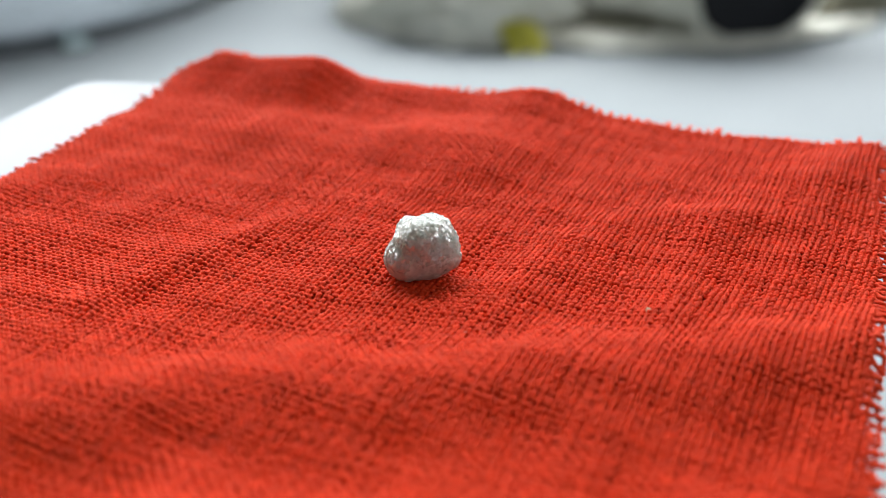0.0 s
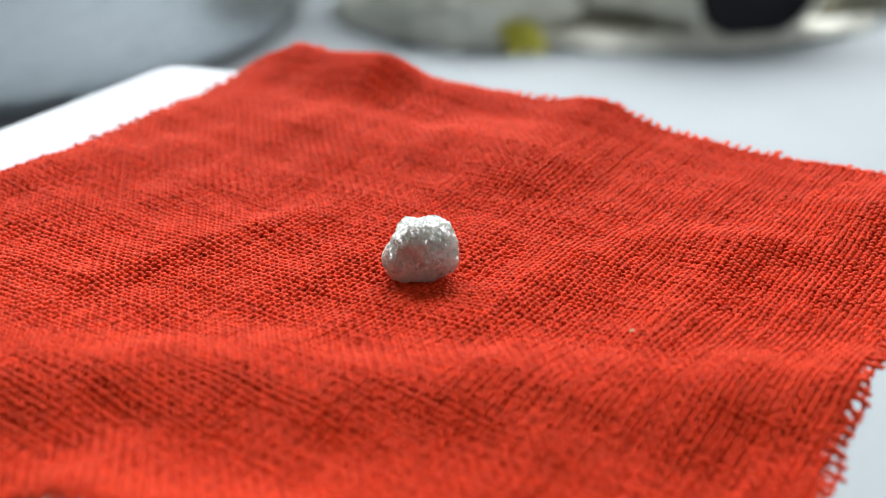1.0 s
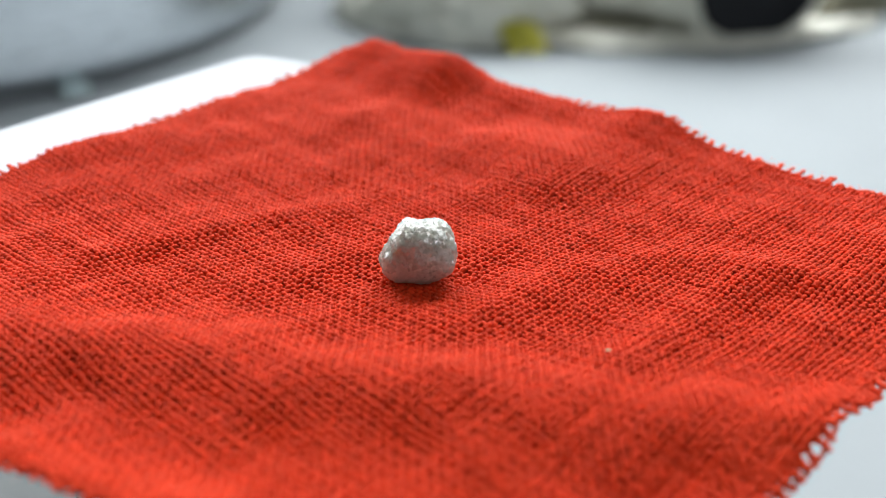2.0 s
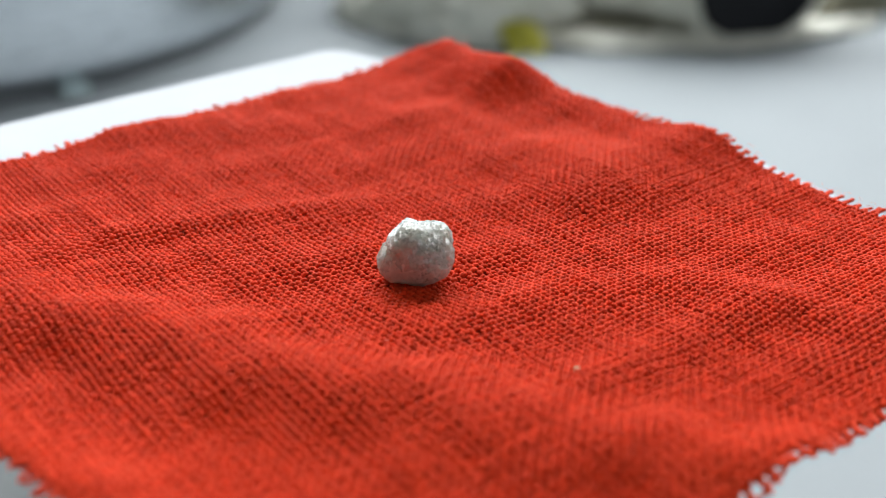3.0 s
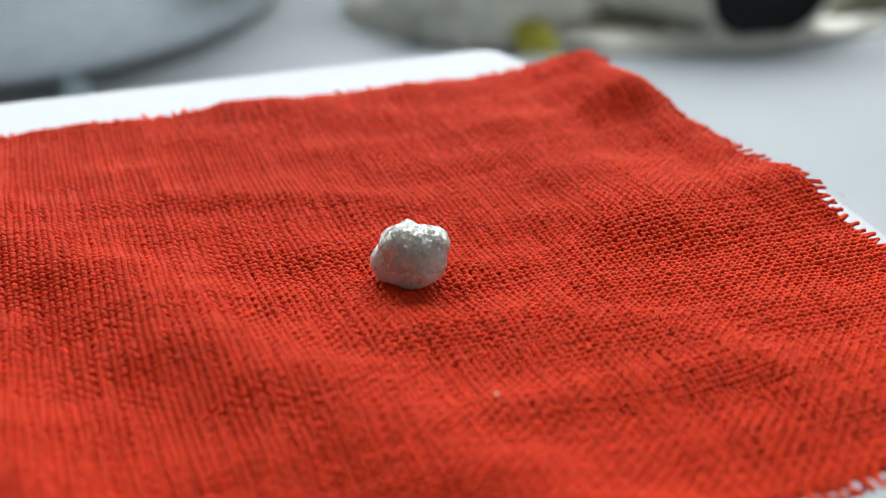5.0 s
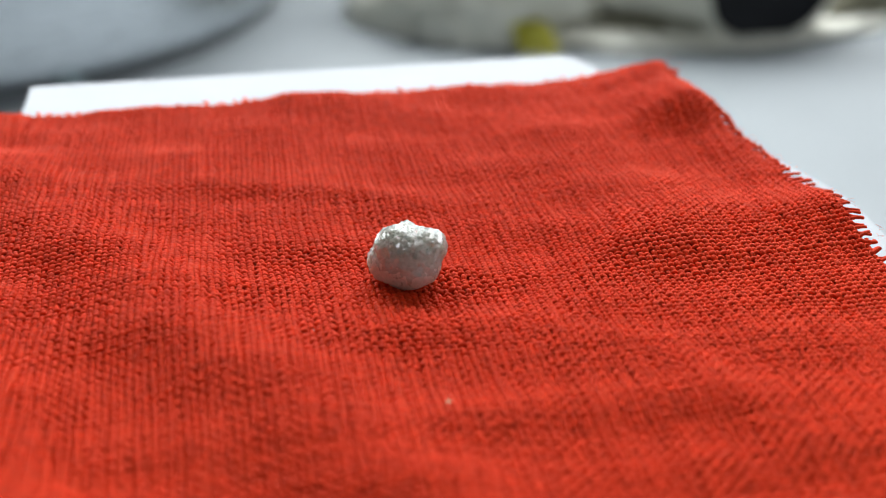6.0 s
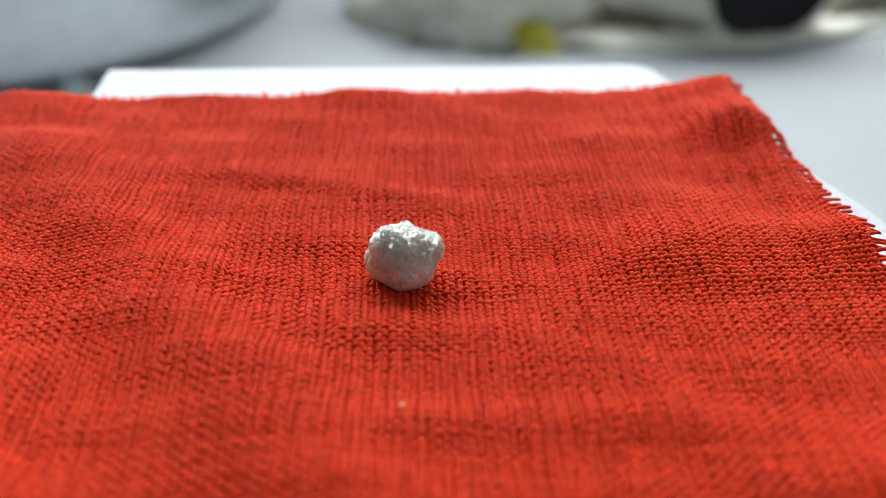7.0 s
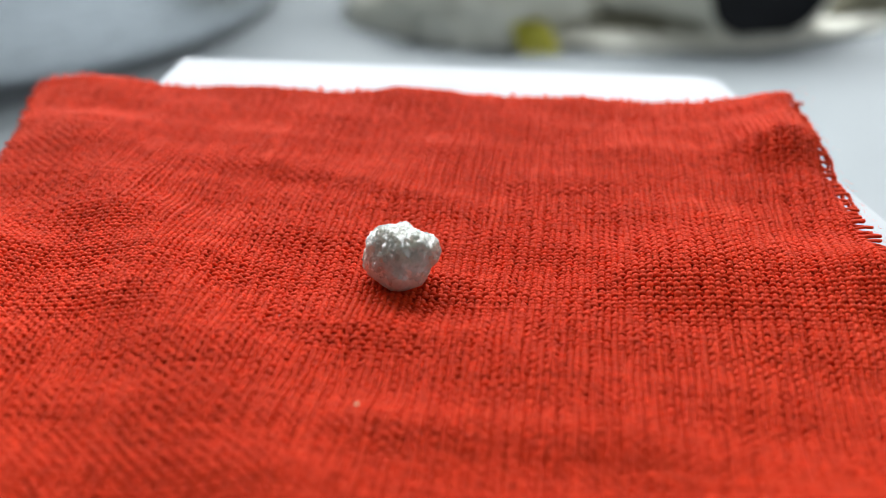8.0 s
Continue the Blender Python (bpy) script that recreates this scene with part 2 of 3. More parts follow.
# ---------------------------------------------------------------- turntable, card, cloth
def turntable():
    base = tagged(new("turntable_stand"), "grey plastic stand of a small display turntable", "stand")
    bm = bmesh.new()
    lathe(bm, [(0, 0), (0.050, 0), (0.052, 0.002), (0.052, 0.010), (0.049, 0.013), (0.014, 0.015), (0.012, 0.018), (0.012, 0.084), (0, 0.084)])
    part("foot", bm, GREYPLASTIC, base, smooth=False)
    top = tagged(new("turntable_platter"), "round white plastic platter of a display turntable", "turntable")
    bm = bmesh.new()
    lathe(bm, [(0, 0.0842), (0.034, 0.0842), (0.036, 0.086), (0.036, 0.0925), (0.035, 0.0938), (0, 0.0938)])
    part("disc", bm, WHITEPLASTIC, top)
    return top


def rounded_polygon(points, radius, steps=6):
    out = []
    n = len(points)
    for i in range(n):
        p, a, b = Vector(points[i]), Vector(points[i - 1]), Vector(points[(i + 1) % n])
        da, db = (a - p).normalized(), (b - p).normalized()
        for k in range(steps + 1):
            f = k / steps
            out.append(p + da * radius[i] * (1 - f) ** 2 + db * radius[i] * f ** 2)
    return out


def card():
    """White card under the cloth, with rounded corners."""
    pts = [(-0.0807, -0.0100), (-0.0461, 0.0640), (0.0130, 0.0558), (0.0410, 0.0400), (0.0420, -0.0080), (0.0200, -0.0360), (-0.0400, -0.0300)]
    bm = bmesh.new()
    vs = [bm.verts.new((p.x, p.y, CARD_Z - 0.003)) for p in rounded_polygon(pts, (0.0008, 0.0034, 0.006, 0.006, 0.006, 0.006, 0.006))]
    f = bm.faces.new(vs)
    r = bmesh.ops.extrude_face_region(bm, geom=[f])
    top = [g for g in r["geom"] if isinstance(g, bmesh.types.BMVert)]
    bmesh.ops.translate(bm, verts=top, vec=(0, 0, 0.003))
    es = [e for e in bm.edges if all(v.co.z > CARD_Z - 0.001 for v in e.verts)]
    bmesh.ops.bevel(bm, geom=es, offset=0.00015, segments=1, affect="EDGES")
    bmesh.ops.recalc_face_normals(bm, faces=bm.faces)
    return tagged(mesh_object("card", bm, CARD), "thick white card with rounded corners under the cloth", "card")


CORNER = {"A": (-0.0260, 0.0640), "B": (0.0620, 0.0290), "C": (0.0300, -0.0540), "D": (-0.0720, -0.0312)}
# outline of the cloth, and how far the threads fray past each side
OUTLINE = [(-0.0250, 0.0612), (0.0602, 0.0283), (0.0298, -0.0536), (-0.0699, -0.0314), (-0.0306, 0.0613)]
FRAY = [0.0024, 0.0019, 0.0014, 0.0019, 0.0014]
WARP = (0.900, -0.436)       # the two directions of the threads
WEFT = (-0.436, -0.900)

# folds: the line along the crest, half width, height (metres)
FOLDS = [
    (((-0.046, -0.0278), (-0.020, -0.0245), (0.003, -0.0232), (0.022, -0.0216), (0.044, -0.0181)), 0.0068, 0.0022),
    (((-0.016, -0.0440), (0.004, -0.0475), (0.022, -0.0480)), 0.0062, 0.0032),
    (((-0.016, 0.038), (0.014, 0.0265)), 0.0080, 0.0011),
    (((0.010, 0.033), (0.024, 0.0440)), 0.0085, 0.0012),
    (((-0.026, 0.066), (-0.022, 0.060), (-0.012, 0.0520)), 0.0060, 0.0034),
    (((-0.010, 0.054), (0.019, 0.0460)), 0.0065, 0.0016),
    (((-0.036, -0.012), (-0.052, -0.0300)), 0.0080, 0.0006),
    (((-0.030, -0.007), (-0.014, 0.0100)), 0.0022, 0.0005),
    (((0.011, -0.0090), (0.0165, 0.0022), (0.026, 0.0106), (0.037, 0.0097), (0.044, 0.0092)), 0.0032, 0.0007),
    (((0.026, -0.010), (0.0295, -0.001), (0.0335, 0.006)), 0.0034, 0.0006),
    (((0.010, 0.022), (0.013, 0.0310), (0.019, 0.0430)), 0.0032, 0.0006),
    (((-0.050, 0.016), (-0.040, 0.0250)), 0.0050, 0.0005),
    (((-0.070, -0.028), (-0.062, -0.0220)), 0.0060, 0.0012),
    (((0.050, 0.018), (0.062, 0.0280)), 0.0080, 0.0016),
    (((0.0015, -0.0005), (0.0033, -0.0005)), 0.0050, -0.0006),
]


def relief(x, y):
    """Height of the cloth over ZERO at plan places x, y (arrays)."""
    z = np.full_like(x, -0.0019)
    for line, w, h in FOLDS:
        near = np.full_like(x, 1.0)
        for (ax, ay), (bx, by) in itertools.pairwise(line):
            dx, dy = bx - ax, by - ay
            k = np.clip(((x - ax) * dx + (y - ay) * dy) / (dx * dx + dy * dy), 0, 1)
            near = np.minimum(near, (x - ax - k * dx) ** 2 + (y - ay - k * dy) ** 2)
        z = z + h * np.exp(-near / (w * w))
    z = z + 0.00013 * np.sin(310 * x + 170 * y + 1.0) + 0.00012 * np.sin(-260 * x + 420 * y + 0.4) + 0.00010 * np.sin(640 * x - 330 * y) \
        + 0.00007 * np.sin(900 * y + 420 * x + 2.0)
    return np.maximum(z, -0.0025)


def wander(x, y):
    """Threads are never quite straight."""
    return (x + 0.00030 * np.sin(62 * y + 30 * x) + 0.00014 * np.sin(190 * y - 60 * x + 4),
            y + 0.00030 * np.sin(70 * x + 20 * y) + 0.00014 * np.sin(170 * x + 80 * y + 1))


def clip_line(px, py, dx, dy):
    """Where a line runs inside the outline: start, end, and the sides it meets there."""
    lo, hi, slo, shi = -1.0, 1.0, 0, 0
    n = len(OUTLINE)
    for k in range(n):
        (ax, ay), (bx, by) = OUTLINE[k], OUTLINE[(k + 1) % n]
        nx, ny = by - ay, ax - bx          # outward for a clockwise outline is -(n)
        num = nx * (px - ax) + ny * (py - ay)
        den = nx * dx + ny * dy
        # inside where num + s * den >= 0
        if abs(den) < 1e-12:
            if num < 0:
                return None
            continue
        s = -num / den
        if den > 0:
            if s > lo:
                lo, slo = s, k
        elif s < hi:
            hi, shi = s, k
    return (lo, hi, slo, shi) if hi - lo > 0.004 else None


def threads(along, across, pitch, cross, odd, rng, width, thick, amp, lift):
    """All parallel threads of the weave as one set of tubes, with loose ends past the edges of the cloth."""
    tail, ring, fine = 7, 5, 4
    ang = np.arange(ring) * 2 * np.pi / ring + 0.3
    verts, quads, base = [], [], 0
    reach = stray = drop = 0.0
    for j in range(-320, 321):
        if j % 2 == 0:
            reach = rng.uniform(0.52, 1.0) if rng.random() < 0.93 else rng.uniform(0.3, 0.8)
            stray, drop = rng.normal(0, 0.38), rng.normal(-0.0001, 0.00018)
        off = (j + rng.normal(0, 0.04)) * pitch
        px, py = across[0] * off, across[1] * off
        span = clip_line(px, py, *along)
        if span is None:
            continue
        lo, hi, slo, shi = span
        a, b = math.ceil(lo / cross * fine), math.floor(hi / cross * fine)
        body = np.arange(a, b + 1) * cross / fine
        elo, ehi = FRAY[slo] * reach * rng.uniform(0.85, 1.05), FRAY[shi] * reach * rng.uniform(0.85, 1.05)
        s = np.concatenate([body[0] - elo * np.linspace(1, 0, tail, endpoint=False), body, body[-1] + ehi * np.linspace(0, 1, tail + 1)[1:]])
        i = s / cross
        out = np.where(s < body[0], (body[0] - s) / FRAY[slo], np.where(s > body[-1], (s - body[-1]) / FRAY[shi], 0.0))
        wob = 0.14 * np.sin(i * 0.11 + rng.uniform(0, 6)) + 0.10 * np.sin(i * 0.37 + rng.uniform(0, 6)) + 0.04 * np.sin(i * 1.7 + rng.uniform(0, 6))
        pull = (0.5 if j % 2 == 0 else -0.5) * 1.0 * np.clip(out * 2.2, 0, 1)
        wob = (wob + pull + out * (stray + rng.normal(0, 0.30))) * pitch
        x, y = wander(px + along[0] * s + across[0] * wob, py + along[1] * s + across[1] * wob)
        inside = out == 0
        wave = np.where(inside, np.cos(np.pi * i) * (1 if (j % 2 == 0) == odd else -1), 0.0)
        z = relief(x, y) + amp * wave + out * drop + lift
        size = (1 + 0.13 * np.sin(i * 0.21 + rng.uniform(0, 6)) + 0.10 * np.sin(i * 0.83 + rng.uniform(0, 6)) + 0.07 * np.sin(i * 2.1 + rng.uniform(0, 6))) * rng.uniform(0.86, 1.12)
        size = size * np.where(inside, 1.0, 1.0 - 0.30 * np.clip(out, 0, 1))
        p = np.stack([x, y, z + ZERO], 1)
        tan = np.gradient(p, axis=0)
        tan /= np.linalg.norm(tan, axis=1, keepdims=True)
        side = np.stack([-tan[:, 1], tan[:, 0], np.zeros(len(tan))], 1)
        side /= np.linalg.norm(side, axis=1, keepdims=True)
        up = np.cross(tan, side)
        pts = p[:, None, :] + size[:, None, None] * (width * np.cos(ang)[None, :, None] * side[:, None, :] + thick * np.sin(ang)[None, :, None] * up[:, None, :])
        m = len(p)
        verts.append(pts.reshape(-1, 3))
        f = base + np.arange(m - 1)[:, None] * ring + np.arange(ring)[None, :]
        g = base + np.arange(m - 1)[:, None] * ring + (np.arange(ring)[None, :] + 1) % ring
        quads.append(np.stack([f, f + ring, g + ring, g], -1).reshape(-1, 4)[:, ::-1])
        base += m * ring
    return np.concatenate(verts), np.concatenate(quads)


def tube(p, rad, material, name, ring=6):
    tan = np.gradient(p, axis=0)
    tan /= np.linalg.norm(tan, axis=1, keepdims=True)
    side = np.stack([-tan[:, 1], tan[:, 0], np.zeros(len(tan))], 1)
    side /= np.linalg.norm(side, axis=1, keepdims=True)
    up = np.cross(tan, side)
    ang = np.arange(ring) * 2 * np.pi / ring
    pts = p[:, None, :] + rad * (np.cos(ang)[None, :, None] * side[:, None, :] + np.sin(ang)[None, :, None] * up[:, None, :])
    f = np.arange(len(p) - 1)[:, None] * ring + np.arange(ring)[None, :]
    g = np.arange(len(p) - 1)[:, None] * ring + (np.arange(ring)[None, :] + 1) % ring
    return mesh_from_arrays(name, pts.reshape(-1, 3), np.stack([f, f + ring, g + ring, g], -1).reshape(-1, 4)[:, ::-1], material)


def cloth():
    ob = tagged(new("cloth"), "bright red coarsely woven cotton cloth with frayed edges", "cloth")
    rng = np.random.default_rng(5)
    p1, p2 = 0.00066, 0.00063
    v, q = threads(WARP, WEFT, p1, p2, True, rng, 0.00031, 0.00021, 0.00022, 0.00040)
    p = mesh_from_arrays("warp_threads", v, q, YARN)
    p.parent = ob
    tagged(p, kind="stuff")
    v, q = threads(WEFT, WARP, p2, p1, False, rng, 0.00030, 0.00021, 0.00023, 0.00041)
    p = mesh_from_arrays("weft_threads", v, q, YARN)
    p.parent = ob
    tagged(p, kind="stuff")
    # loose threads that still bind the frayed ends, along two sides
    for side, offs, stop in ((0, (0.0012, 0.0017), 0.33), (1, (0.0008,), 0.93)):
        (x0, y0), (x1, y1) = OUTLINE[side], OUTLINE[side + 1]
        long = math.hypot(x1 - x0, y1 - y0)
        ox, oy = -(y1 - y0) / long, (x1 - x0) / long
        for off in offs:
            at = 0.03
            while at < stop:
                end = min(at + rng.uniform(0.08, 0.22), stop + 0.04)
                n = int((end - at) * long / 0.00023)
                f = np.linspace(at, end, n)
                d = off + 0.00018 * np.sin(f * 60 + rng.uniform(0, 6)) + 0.0001 * np.sin(f * 210)
                x, y = wander(x0 + (x1 - x0) * f + ox * d, y0 + (y1 - y0) * f + oy * d)
                z = relief(x, y) + ZERO + 0.0002 + 0.00012 * np.cos(np.pi * np.arange(n) / 2) - 0.0003 * np.sin(np.pi * (f - at) / (end - at) + 1.57) ** 4
                p = tube(np.stack([x, y, z], 1), 0.00021, YARN, "edge_thread")
                p.parent = ob
                at = end + rng.uniform(0.004, 0.03)
    # stray fibres standing off the threads
    count, seg = 9000, 4
    a, b = rng.uniform(-0.008, 1.006, count), rng.uniform(-0.012, 1.006, count)
    (ax, ay), (bx, by), (cx, cy), (dx, dy) = (CORNER[k] for k in "ABCD")
    fx = ax * (1 - a) * (1 - b) + bx * a * (1 - b) + cx * a * b + dx * (1 - a) * b
    fy = ay * (1 - a) * (1 - b) + by * a * (1 - b) + cy * a * b + dy * (1 - a) * b
    turn, length, curl = rng.uniform(0, 6.283, count), rng.uniform(0.0003, 0.0011, count), rng.normal(0, 1.1, count)
    rise = rng.uniform(0.1, 0.55, count)
    verts, rad = [], 0.000011
    for k in range(seg + 1):
        f = k / seg
        px = fx + length * f * np.cos(turn + curl * f)
        py = fy + length * f * np.sin(turn + curl * f)
        pz = relief(px, py) + ZERO + 0.00036 + 0.5 * length * rise * np.sin(2.6 * f)
        for c in range(3):
            t = 2.0944 * c
            verts.append(np.stack([px - np.sin(turn) * rad * math.cos(t), py + np.cos(turn) * rad * math.cos(t), pz + rad * math.sin(t)], 1))
    verts = np.stack(verts, 1).reshape(-1, 3)
    start = np.arange(count)[:, None] * (3 * (seg + 1))
    faces = [np.stack([start[:, 0] + 3 * k + c, start[:, 0] + 3 * k + (c + 1) % 3, start[:, 0] + 3 * k + 3 + (c + 1) % 3, start[:, 0] + 3 * k + 3 + c], 1) for k in range(seg) for c in range(3)]
    p = mesh_from_arrays("fuzz", verts, np.concatenate(faces), FIBRE)
    p.parent = ob
    tagged(p, kind="stuff")
    # felted ground between the threads
    n = 120
    u, w = np.meshgrid(np.linspace(0.012, 0.985, n), np.linspace(0.014, 0.985, n), indexing="ij")
    x, y = wander(ax * (1 - u) * (1 - w) + bx * u * (1 - w) + cx * u * w + dx * (1 - u) * w, ay * (1 - u) * (1 - w) + by * u * (1 - w) + cy * u * w + dy * (1 - u) * w)
    z = relief(x, y) + ZERO + 0.00001
    verts = np.stack([x, y, z], -1).reshape(-1, 3)
    i = np.arange((n - 1) * n).reshape(n - 1, n)[:, :-1].ravel()
    p = mesh_from_arrays("ground", verts, np.stack([i, i + n, i + n + 1, i + 1], 1)[:, ::-1], FUZZ)
    p.parent = ob
    return ob


# ---------------------------------------------------------------- stone
STONE_C = Vector((0.0024, -0.0005, ZERO + 0.0012))
LOBES = [
    ((0.12, -0.25, 0.1), 3.27), ((-1.7, -0.51, -0.85), 2.23), ((1.24, 0.0, -0.07), 2.9), ((1.22, 0.78, 1.11), 2.24),
    ((-0.44, -0.95, 1.62), 1.8), ((1.05, 2.13, 0.9), 1.93), ((-1.41, -1.34, -0.76), 2.19), ((-0.35, -1.25, 1.3), 2.12),
    ((-1.35, 0.91, 2.32), 0.82), ((-0.93, 0.68, 1.46), 1.68), ((0.18, 1.95, -1.78), 1.21), ((0.34, 2.31, -0.64), 1.37),
    ((2.70, -1.10, -0.57), 1.50), ((1.0, -0.74, -1.32), 1.77), ((-0.88, -0.92, -0.61), 2.4),
]


def stone():
    bm = bmesh.new()
    bmesh.ops.create_icosphere(bm, subdivisions=6, radius=1.0)
    for v in bm.verts:
        d = v.co.normalized()
        rs = []
        for c, r in LOBES:
            c = Vector(c)
            k = c.dot(d)
            disc = k * k - (c.length_squared - r * r)
            rs.append(k + math.sqrt(disc) if disc > 0 else 0.0)
        top = max(rs)
        r = top + 0.16 * math.log(sum(math.exp((a - top) / 0.16) for a in rs if a > 0)) - 0.08
        p = d * r
        q = p * 0.9
        # knobbly growth with flat faces and fine chips
        cell = noise.voronoi(q * 0.95 + Vector((2, 5, 1)))[0]
        r += 0.22 * (0.5 - cell[0])
        cell = noise.voronoi(q * 1.7)[0]
        rise = min(1.0, max(0.25, 0.55 + 0.3 * p.z))
        r += 0.12 * (0.45 - cell[0]) + 0.07 * (cell[1] - cell[0] - 0.3)
        cell = noise.voronoi(q * 3.6 + Vector((7, 1, 3)))[0]
        r += 0.13 * rise * (cell[1] - cell[0] - 0.25)
        r += 0.07 * rise * noise.noise(q * 6.0)
        cell = noise.voronoi(q * 7.5 + Vector((3, 8, 2)))[0]
        r += 0.10 * rise * (cell[1] - cell[0] - 0.2) - 0.05
        p = d * r
        if p.z < -3.0:
            p.z = -3.0 + (p.z + 3.0) * 0.45
        v.co = p * 0.001
    ob = mesh_object("rough_stone", bm, STONE, smooth=True)
    return tagged(ob, "pale grey translucent rough crystal, knobbly and glittering, on the red cloth", "stone")


def speck(name, x, y, size, material, label, category, seed):
    rng = random.Random(seed)
    bm = bmesh.new()
    bmesh.ops.create_icosphere(bm, subdivisions=2, radius=size)
    for v in bm.verts:
        v.co *= 1 + rng.uniform(-0.3, 0.3)
        v.co.z *= 0.7
    z = float(relief(np.array([x]), np.array([y]))[0]) + ZERO + 0.00045
    bmesh.ops.translate(bm, verts=bm.verts, vec=(x, y, z))
    return tagged(mesh_object(name, bm, material), label, category)


# ---------------------------------------------------------------- things at the back of the bench
POT = (-0.2150, 0.4610, 0.163)


def steel_pot():
    r = POT[2]
    ob = tagged(new("steel_pot"), "large shallow round brushed steel pot standing on the bench", "pot")
    bm = bmesh.new()
    lathe(bm, [(0, 0.004), (r - 0.006, 0.004), (r - 0.002, 0.0055), (r, 0.009), (r, 0.054), (r + 0.004, 0.057), (r + 0.004, 0.060), (r - 0.002, 0.061),
               (r - 0.003, 0.054), (r - 0.003, 0.016), (r - 0.012, 0.009), (0, 0.009)], 128)
    part("body", bm, STEEL, ob, smooth=False)
    bm = bmesh.new()
    lathe(bm, [(0, 0), (r - 0.004, 0), (r - 0.002, 0.002), (r - 0.002, 0.0036), (r - 0.006, 0.0038), (0, 0.0038)], 128)
    part("base_ring", bm, GREYPLASTIC, ob, "dark grey foot ring")
    # pale blocks round the base; the first makes the pale spot in view
    for a in (-54, 36, 126, 216):
        bm = bmesh.new()
        box(bm, -0.005, 0.005, -0.004, 0.004, 0.0002, 0.0038, 0.0010)
        bm.transform(Matrix.Rotation(radians(a + 90), 4, "Z") @ Matrix.Translation((0, -r + 0.0, 0)))
        part("foot", bm, MINT, ob, "pale mint block at the pot's base")
    return ob


def lump(bm, c, s, seed, subdiv=4, rough=0.12, freq=3.0, turn=0.0):
    """A rumpled soft body, flat at the bench."""
    start = len(bm.verts)
    bmesh.ops.create_icosphere(bm, subdivisions=subdiv, radius=1.0)
    bm.verts.ensure_lookup_table()
    off = Vector((seed * 3.1, seed * 1.7, seed))
    rot = Matrix.Rotation(turn, 3, "Z")
    for v in bm.verts[start:]:
        d = v.co.copy()
        k = 1 + rough * noise.noise(d * freq + off) + 0.5 * rough * (1 - 2 * abs(noise.noise(d * freq * 1.8 + off)))
        p = rot @ Vector((d.x * s[0] * k, d.y * s[1] * k, d.z * s[2] * k))
        v.co = p + Vector(c)
        v.co.z = max(v.co.z, 0.0006 + 0.0003 * d.z)


def sleeve(bm, a, b, ra, rb, seed, n=40, rings=22, sag=0.85, crumple=0.10):
    """A soft tapering tube from a to b, lying down."""
    a, b = Vector(a), Vector(b)
    axis = (b - a).normalized()
    side = axis.cross(Vector((0, 0, 1))).normalized()
    up = side.cross(axis)
    grid = []
    for k in range(rings):
        f = k / (rings - 1)
        r = ra + (rb - ra) * f
        row = []
        for i in range(n):
            t = 6.2831853 * i / n
            q = Vector((math.cos(t) * 1.3, math.sin(t) * 1.3, f * 3.0 + seed * 5.3))
            kk = 1 + crumple * noise.noise(q * 1.4) + 0.5 * crumple * (1 - 2 * abs(noise.noise(q * 2.3)))
            p = a.lerp(b, f) + side * math.cos(t) * r * kk + up * math.sin(t) * r * kk * sag
            p.z = max(p.z, 0.0012)
            row.append(bm.verts.new(p))
        grid.append(row)
    for r0, r1 in itertools.pairwise(grid):
        for i in range(n):
            bm.faces.new((r0[i], r0[(i + 1) % n], r1[(i + 1) % n], r1[i]))
    bm.faces.new(grid[0][::-1])
    bmesh.ops.recalc_face_normals(bm, faces=bm.faces)
    return grid


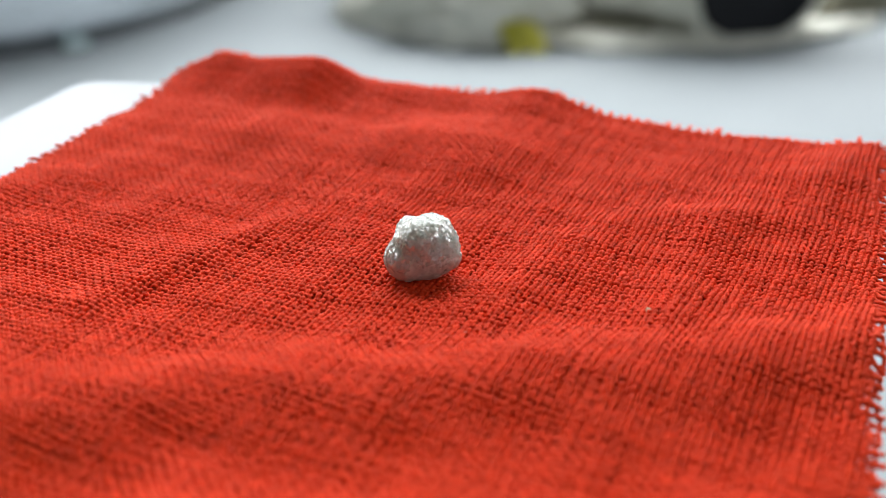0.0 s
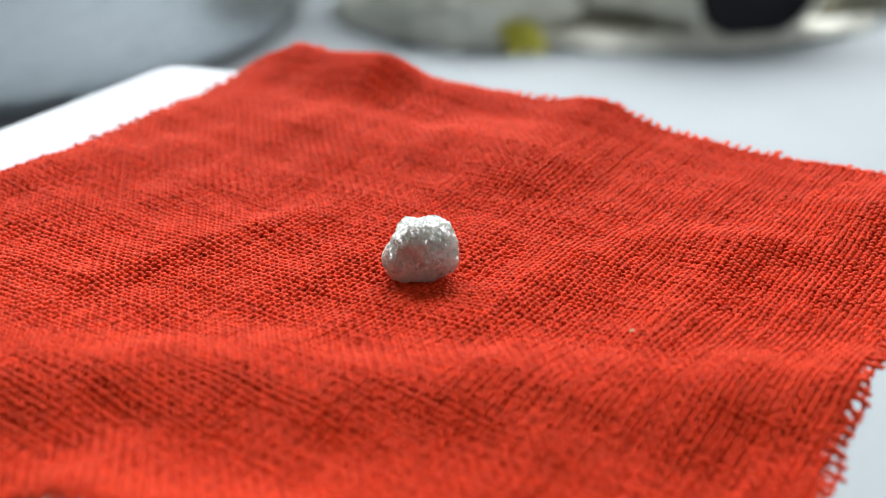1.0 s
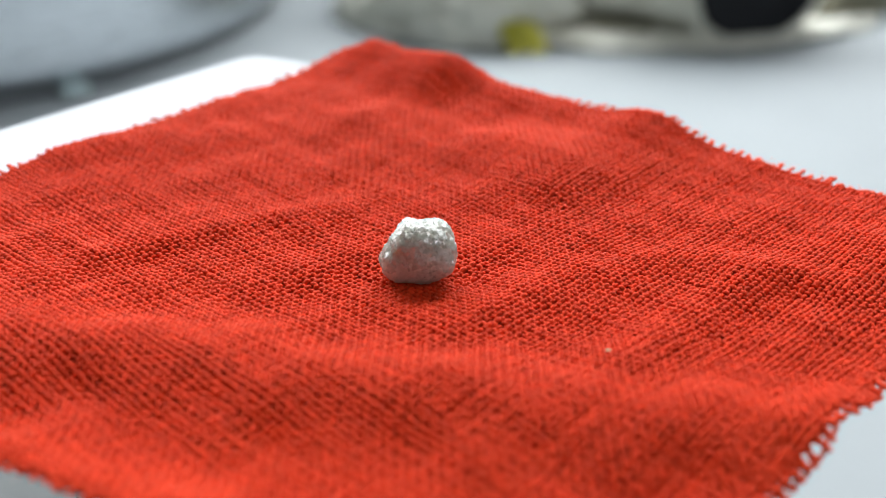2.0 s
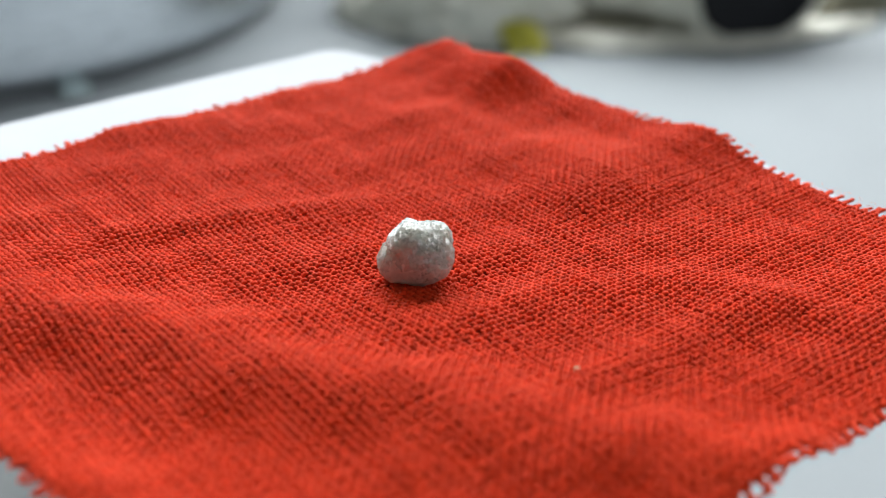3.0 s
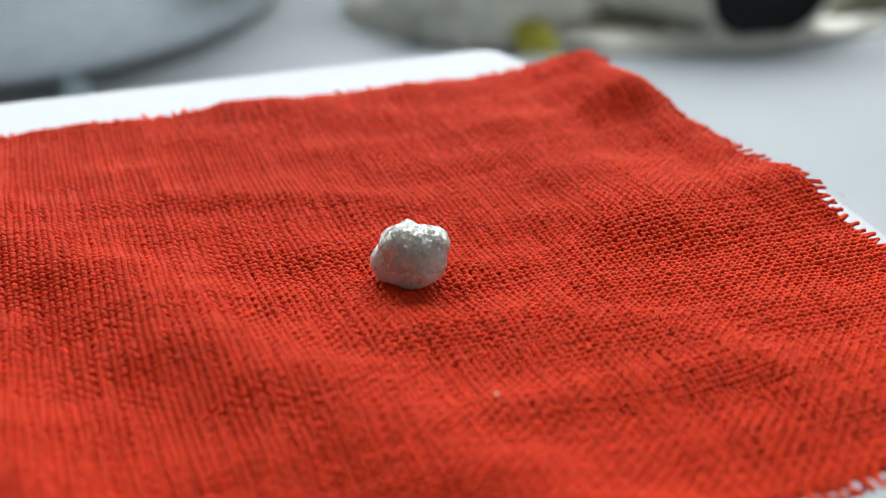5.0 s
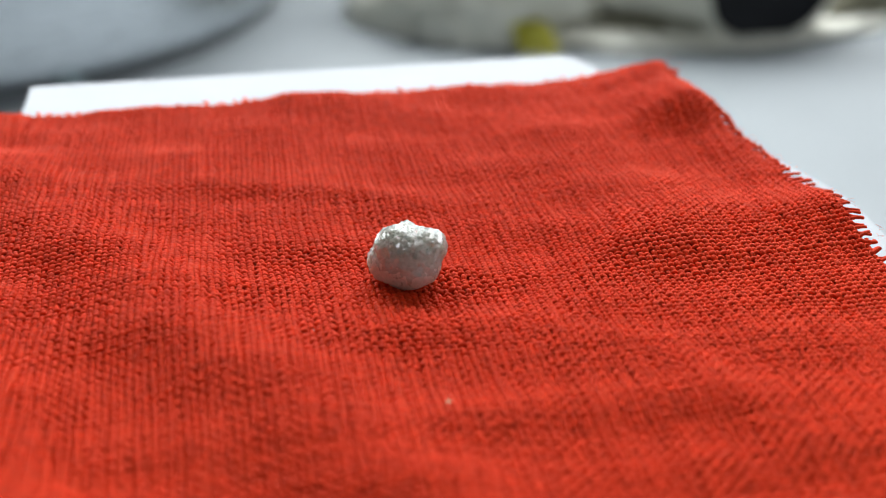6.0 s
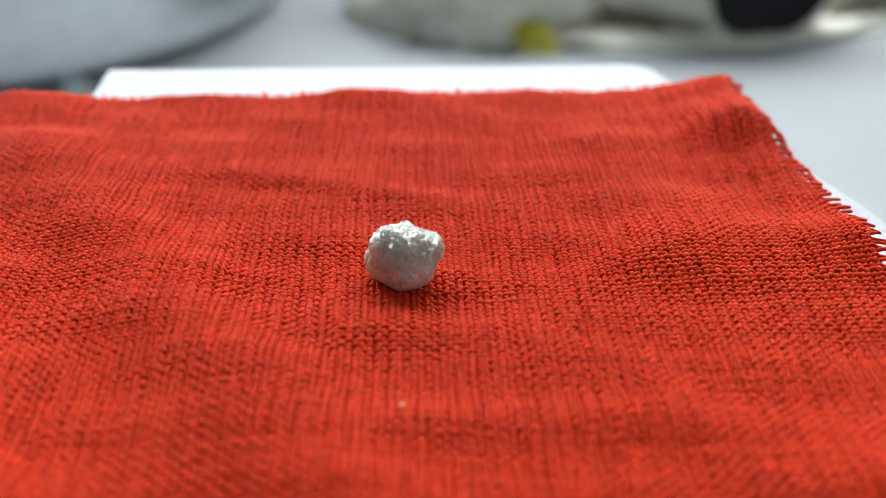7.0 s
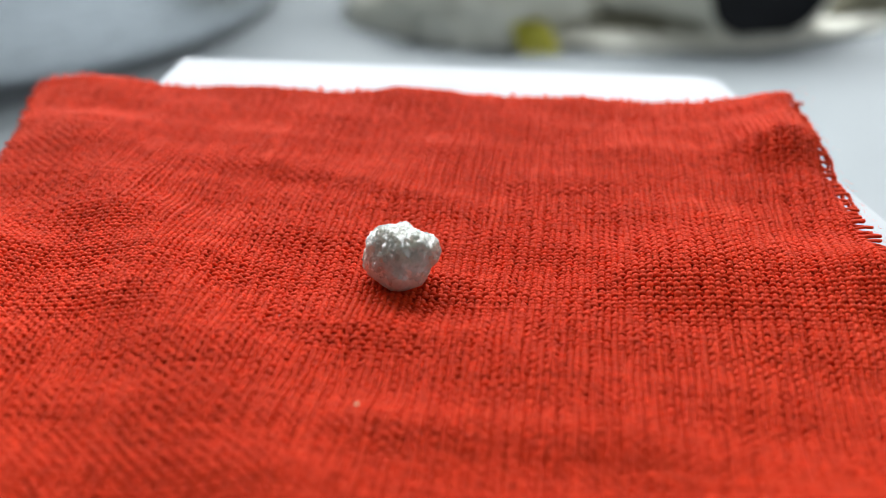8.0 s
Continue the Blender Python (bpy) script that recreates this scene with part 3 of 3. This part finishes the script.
def pouch():
    ob = tagged(new("pouch"), "rumpled cream canvas pouch with a dark round mouth and yellow tag", "bag")
    bm = bmesh.new()
    lump(bm, (0.115, 0.425, 0.002), (0.100, 0.054, 0.005), 4, rough=0.15, freq=4.0)
    part("bottom_panel", bm, CREAM, ob, smooth=True)
    bm = bmesh.new()
    lump(bm, (0.039, 0.438, 0.014), (0.056, 0.058, 0.037), 1, turn=0.2, rough=0.20)
    part("end_flap", bm, CREAM, ob, smooth=True)
    bm = bmesh.new()
    lump(bm, (0.034, 0.392, 0.004), (0.024, 0.016, 0.016), 7, turn=-0.3, rough=0.22)
    part("folded_corner", bm, CREAM, ob, smooth=True)
    bm = bmesh.new()
    sleeve(bm, (0.046, 0.432, 0.018), (0.136, 0.400, 0.034), 0.014, 0.034, 2)
    part("sleeve", bm, CREAM, ob, "smooth cream canvas sleeve", smooth=True)
    # round mouth at the end of the sleeve
    bm = bmesh.new()
    m = look((0.1525, 0.3845, 0.0330), (0.1525 + 0.020, 0.3845 - 0.080, 0.0430)) @ Matrix.Diagonal((1.06, 1.02, 1, 1))
    lathe(bm, [(0.026, 0.004), (0.031, 0.000), (0.0335, -0.0015), (0.035, 0.001), (0.034, 0.006), (0.026, 0.008)], 56)
    bm.transform(m)
    mouth = part("mouth_rim", bm, CREAM, ob, smooth=True)
    bm = bmesh.new()
    lathe(bm, [(0.0, 0.006), (0.018, 0.005), (0.0262, 0.002), (0.0305, -0.002)], 48)
    bm.transform(m)
    part("lining", bm, BLACK, mouth, "black inner lining", smooth=True)
    # right end of the pouch, coloured dark olive instead of cream
    bm = bmesh.new()
    lump(bm, (0.196, 0.440, 0.006), (0.040, 0.030, 0.012), 9, turn=0.5, rough=0.2)
    part("dark_end", bm, DARK_OLIVE, ob, "dark olive lump at the pouch's right end", smooth=True)
    # dark strip along the front edge, modelled in place of the sleeve's fold shadow
    bm = bmesh.new()
    sleeve(bm, (0.058, 0.398, 0.008), (0.112, 0.383, 0.0065), 0.0022, 0.0030, 3, n=12, rings=14)
    part("fold_shadow", bm, DARK_OLIVE, ob, "dark olive strip standing in for the fold shadow under the sleeve", smooth=True)
    bm = bmesh.new()
    rows = []
    for k in range(9):
        f = k / 8
        rows.append([bm.verts.new((0.043 + 0.016 * w + 0.008 * f, 0.3795 - 0.010 * f, 0.0115 - 0.011 * f + 0.004 * math.sin(3.1 * f))) for w in (0.0, 0.33, 0.66, 1.0)])
    for r0, r1 in itertools.pairwise(rows):
        for i in range(3):
            bm.faces.new((r0[i], r0[i + 1], r1[i + 1], r1[i]))
    bmesh.ops.solidify(bm, geom=bm.faces[:], thickness=0.0012)
    part("tag", bm, YELLOW, ob, "yellow woven tag", smooth=True)
    return ob


def dark_sheet():
    # thin sheet added to make the bench's front left charcoal dark
    bm = bmesh.new()
    box(bm, -0.23, -0.058, -0.03, 0.135, 0.0, 0.003, 0.001)
    return tagged(mesh_object("dark_sheet", bm, SHEET), "thin flat charcoal sheet lying on the bench", "mat")


# ---------------------------------------------------------------- motion of the things
def motions():
    spin = [(t, pose(0, 0, 0, 0, 0, -a)) for t, a in TURN]
    for ob in (PLATTER, CARD_OB, CLOTH, *SPECKS):
        walk(ob, spin)
    walk(STONE_OB, [(t, pose(0, 0, 0, 0, 0, -a) @ Matrix.Translation(STONE_C)) for t, a in TURN])
    walk(POT_OB, [(t, pose(POT[0] + dx, POT[1] + dy, 0)) for t, dx, dy in POT_SLIDE])
    walk(POUCH, [(t, pose(dx, 0, 0)) for t, dx in ((0.0, -0.005), (3.2, -0.005), (3.5, -0.003), (4.0, 0.0), (8.0, 0.0))])


POT_SLIDE = [(0.0, -0.012, 0.055), (0.2, -0.008, 0.030), (0.4, 0.008, -0.012), (0.6, 0.012, -0.020), (1.3, 0.010, -0.018), (1.7, 0.0, 0.0), (8.0, 0.0, 0.0)]

room()
workbench()
PLATTER = turntable()
CARD_OB = card()
CLOTH = cloth()
STONE_OB = stone()
SPECKS = [
    speck("grit", 0.0238, -0.0110, 0.00042, GRIT, "tiny tan grain of grit on the red cloth", "grit", 1),
    *(tagged(speck("lint", x, y, size, LINT, "tiny pale fleck of lint on the red cloth", "lint", k + 2), group="flecks of lint") for k, (x, y, size) in enumerate((
        (0.0062, -0.0137, 0.00020), (-0.0140, -0.0256, 0.00022), (0.0378, 0.0178, 0.00020),
        (-0.0060, 0.0037, 0.00012), (0.0216, -0.0207, 0.00013), (-0.0168, 0.0121, 0.00012)))),
]
POT_OB = steel_pot()
dark_sheet()
POUCH = pouch()
motions()
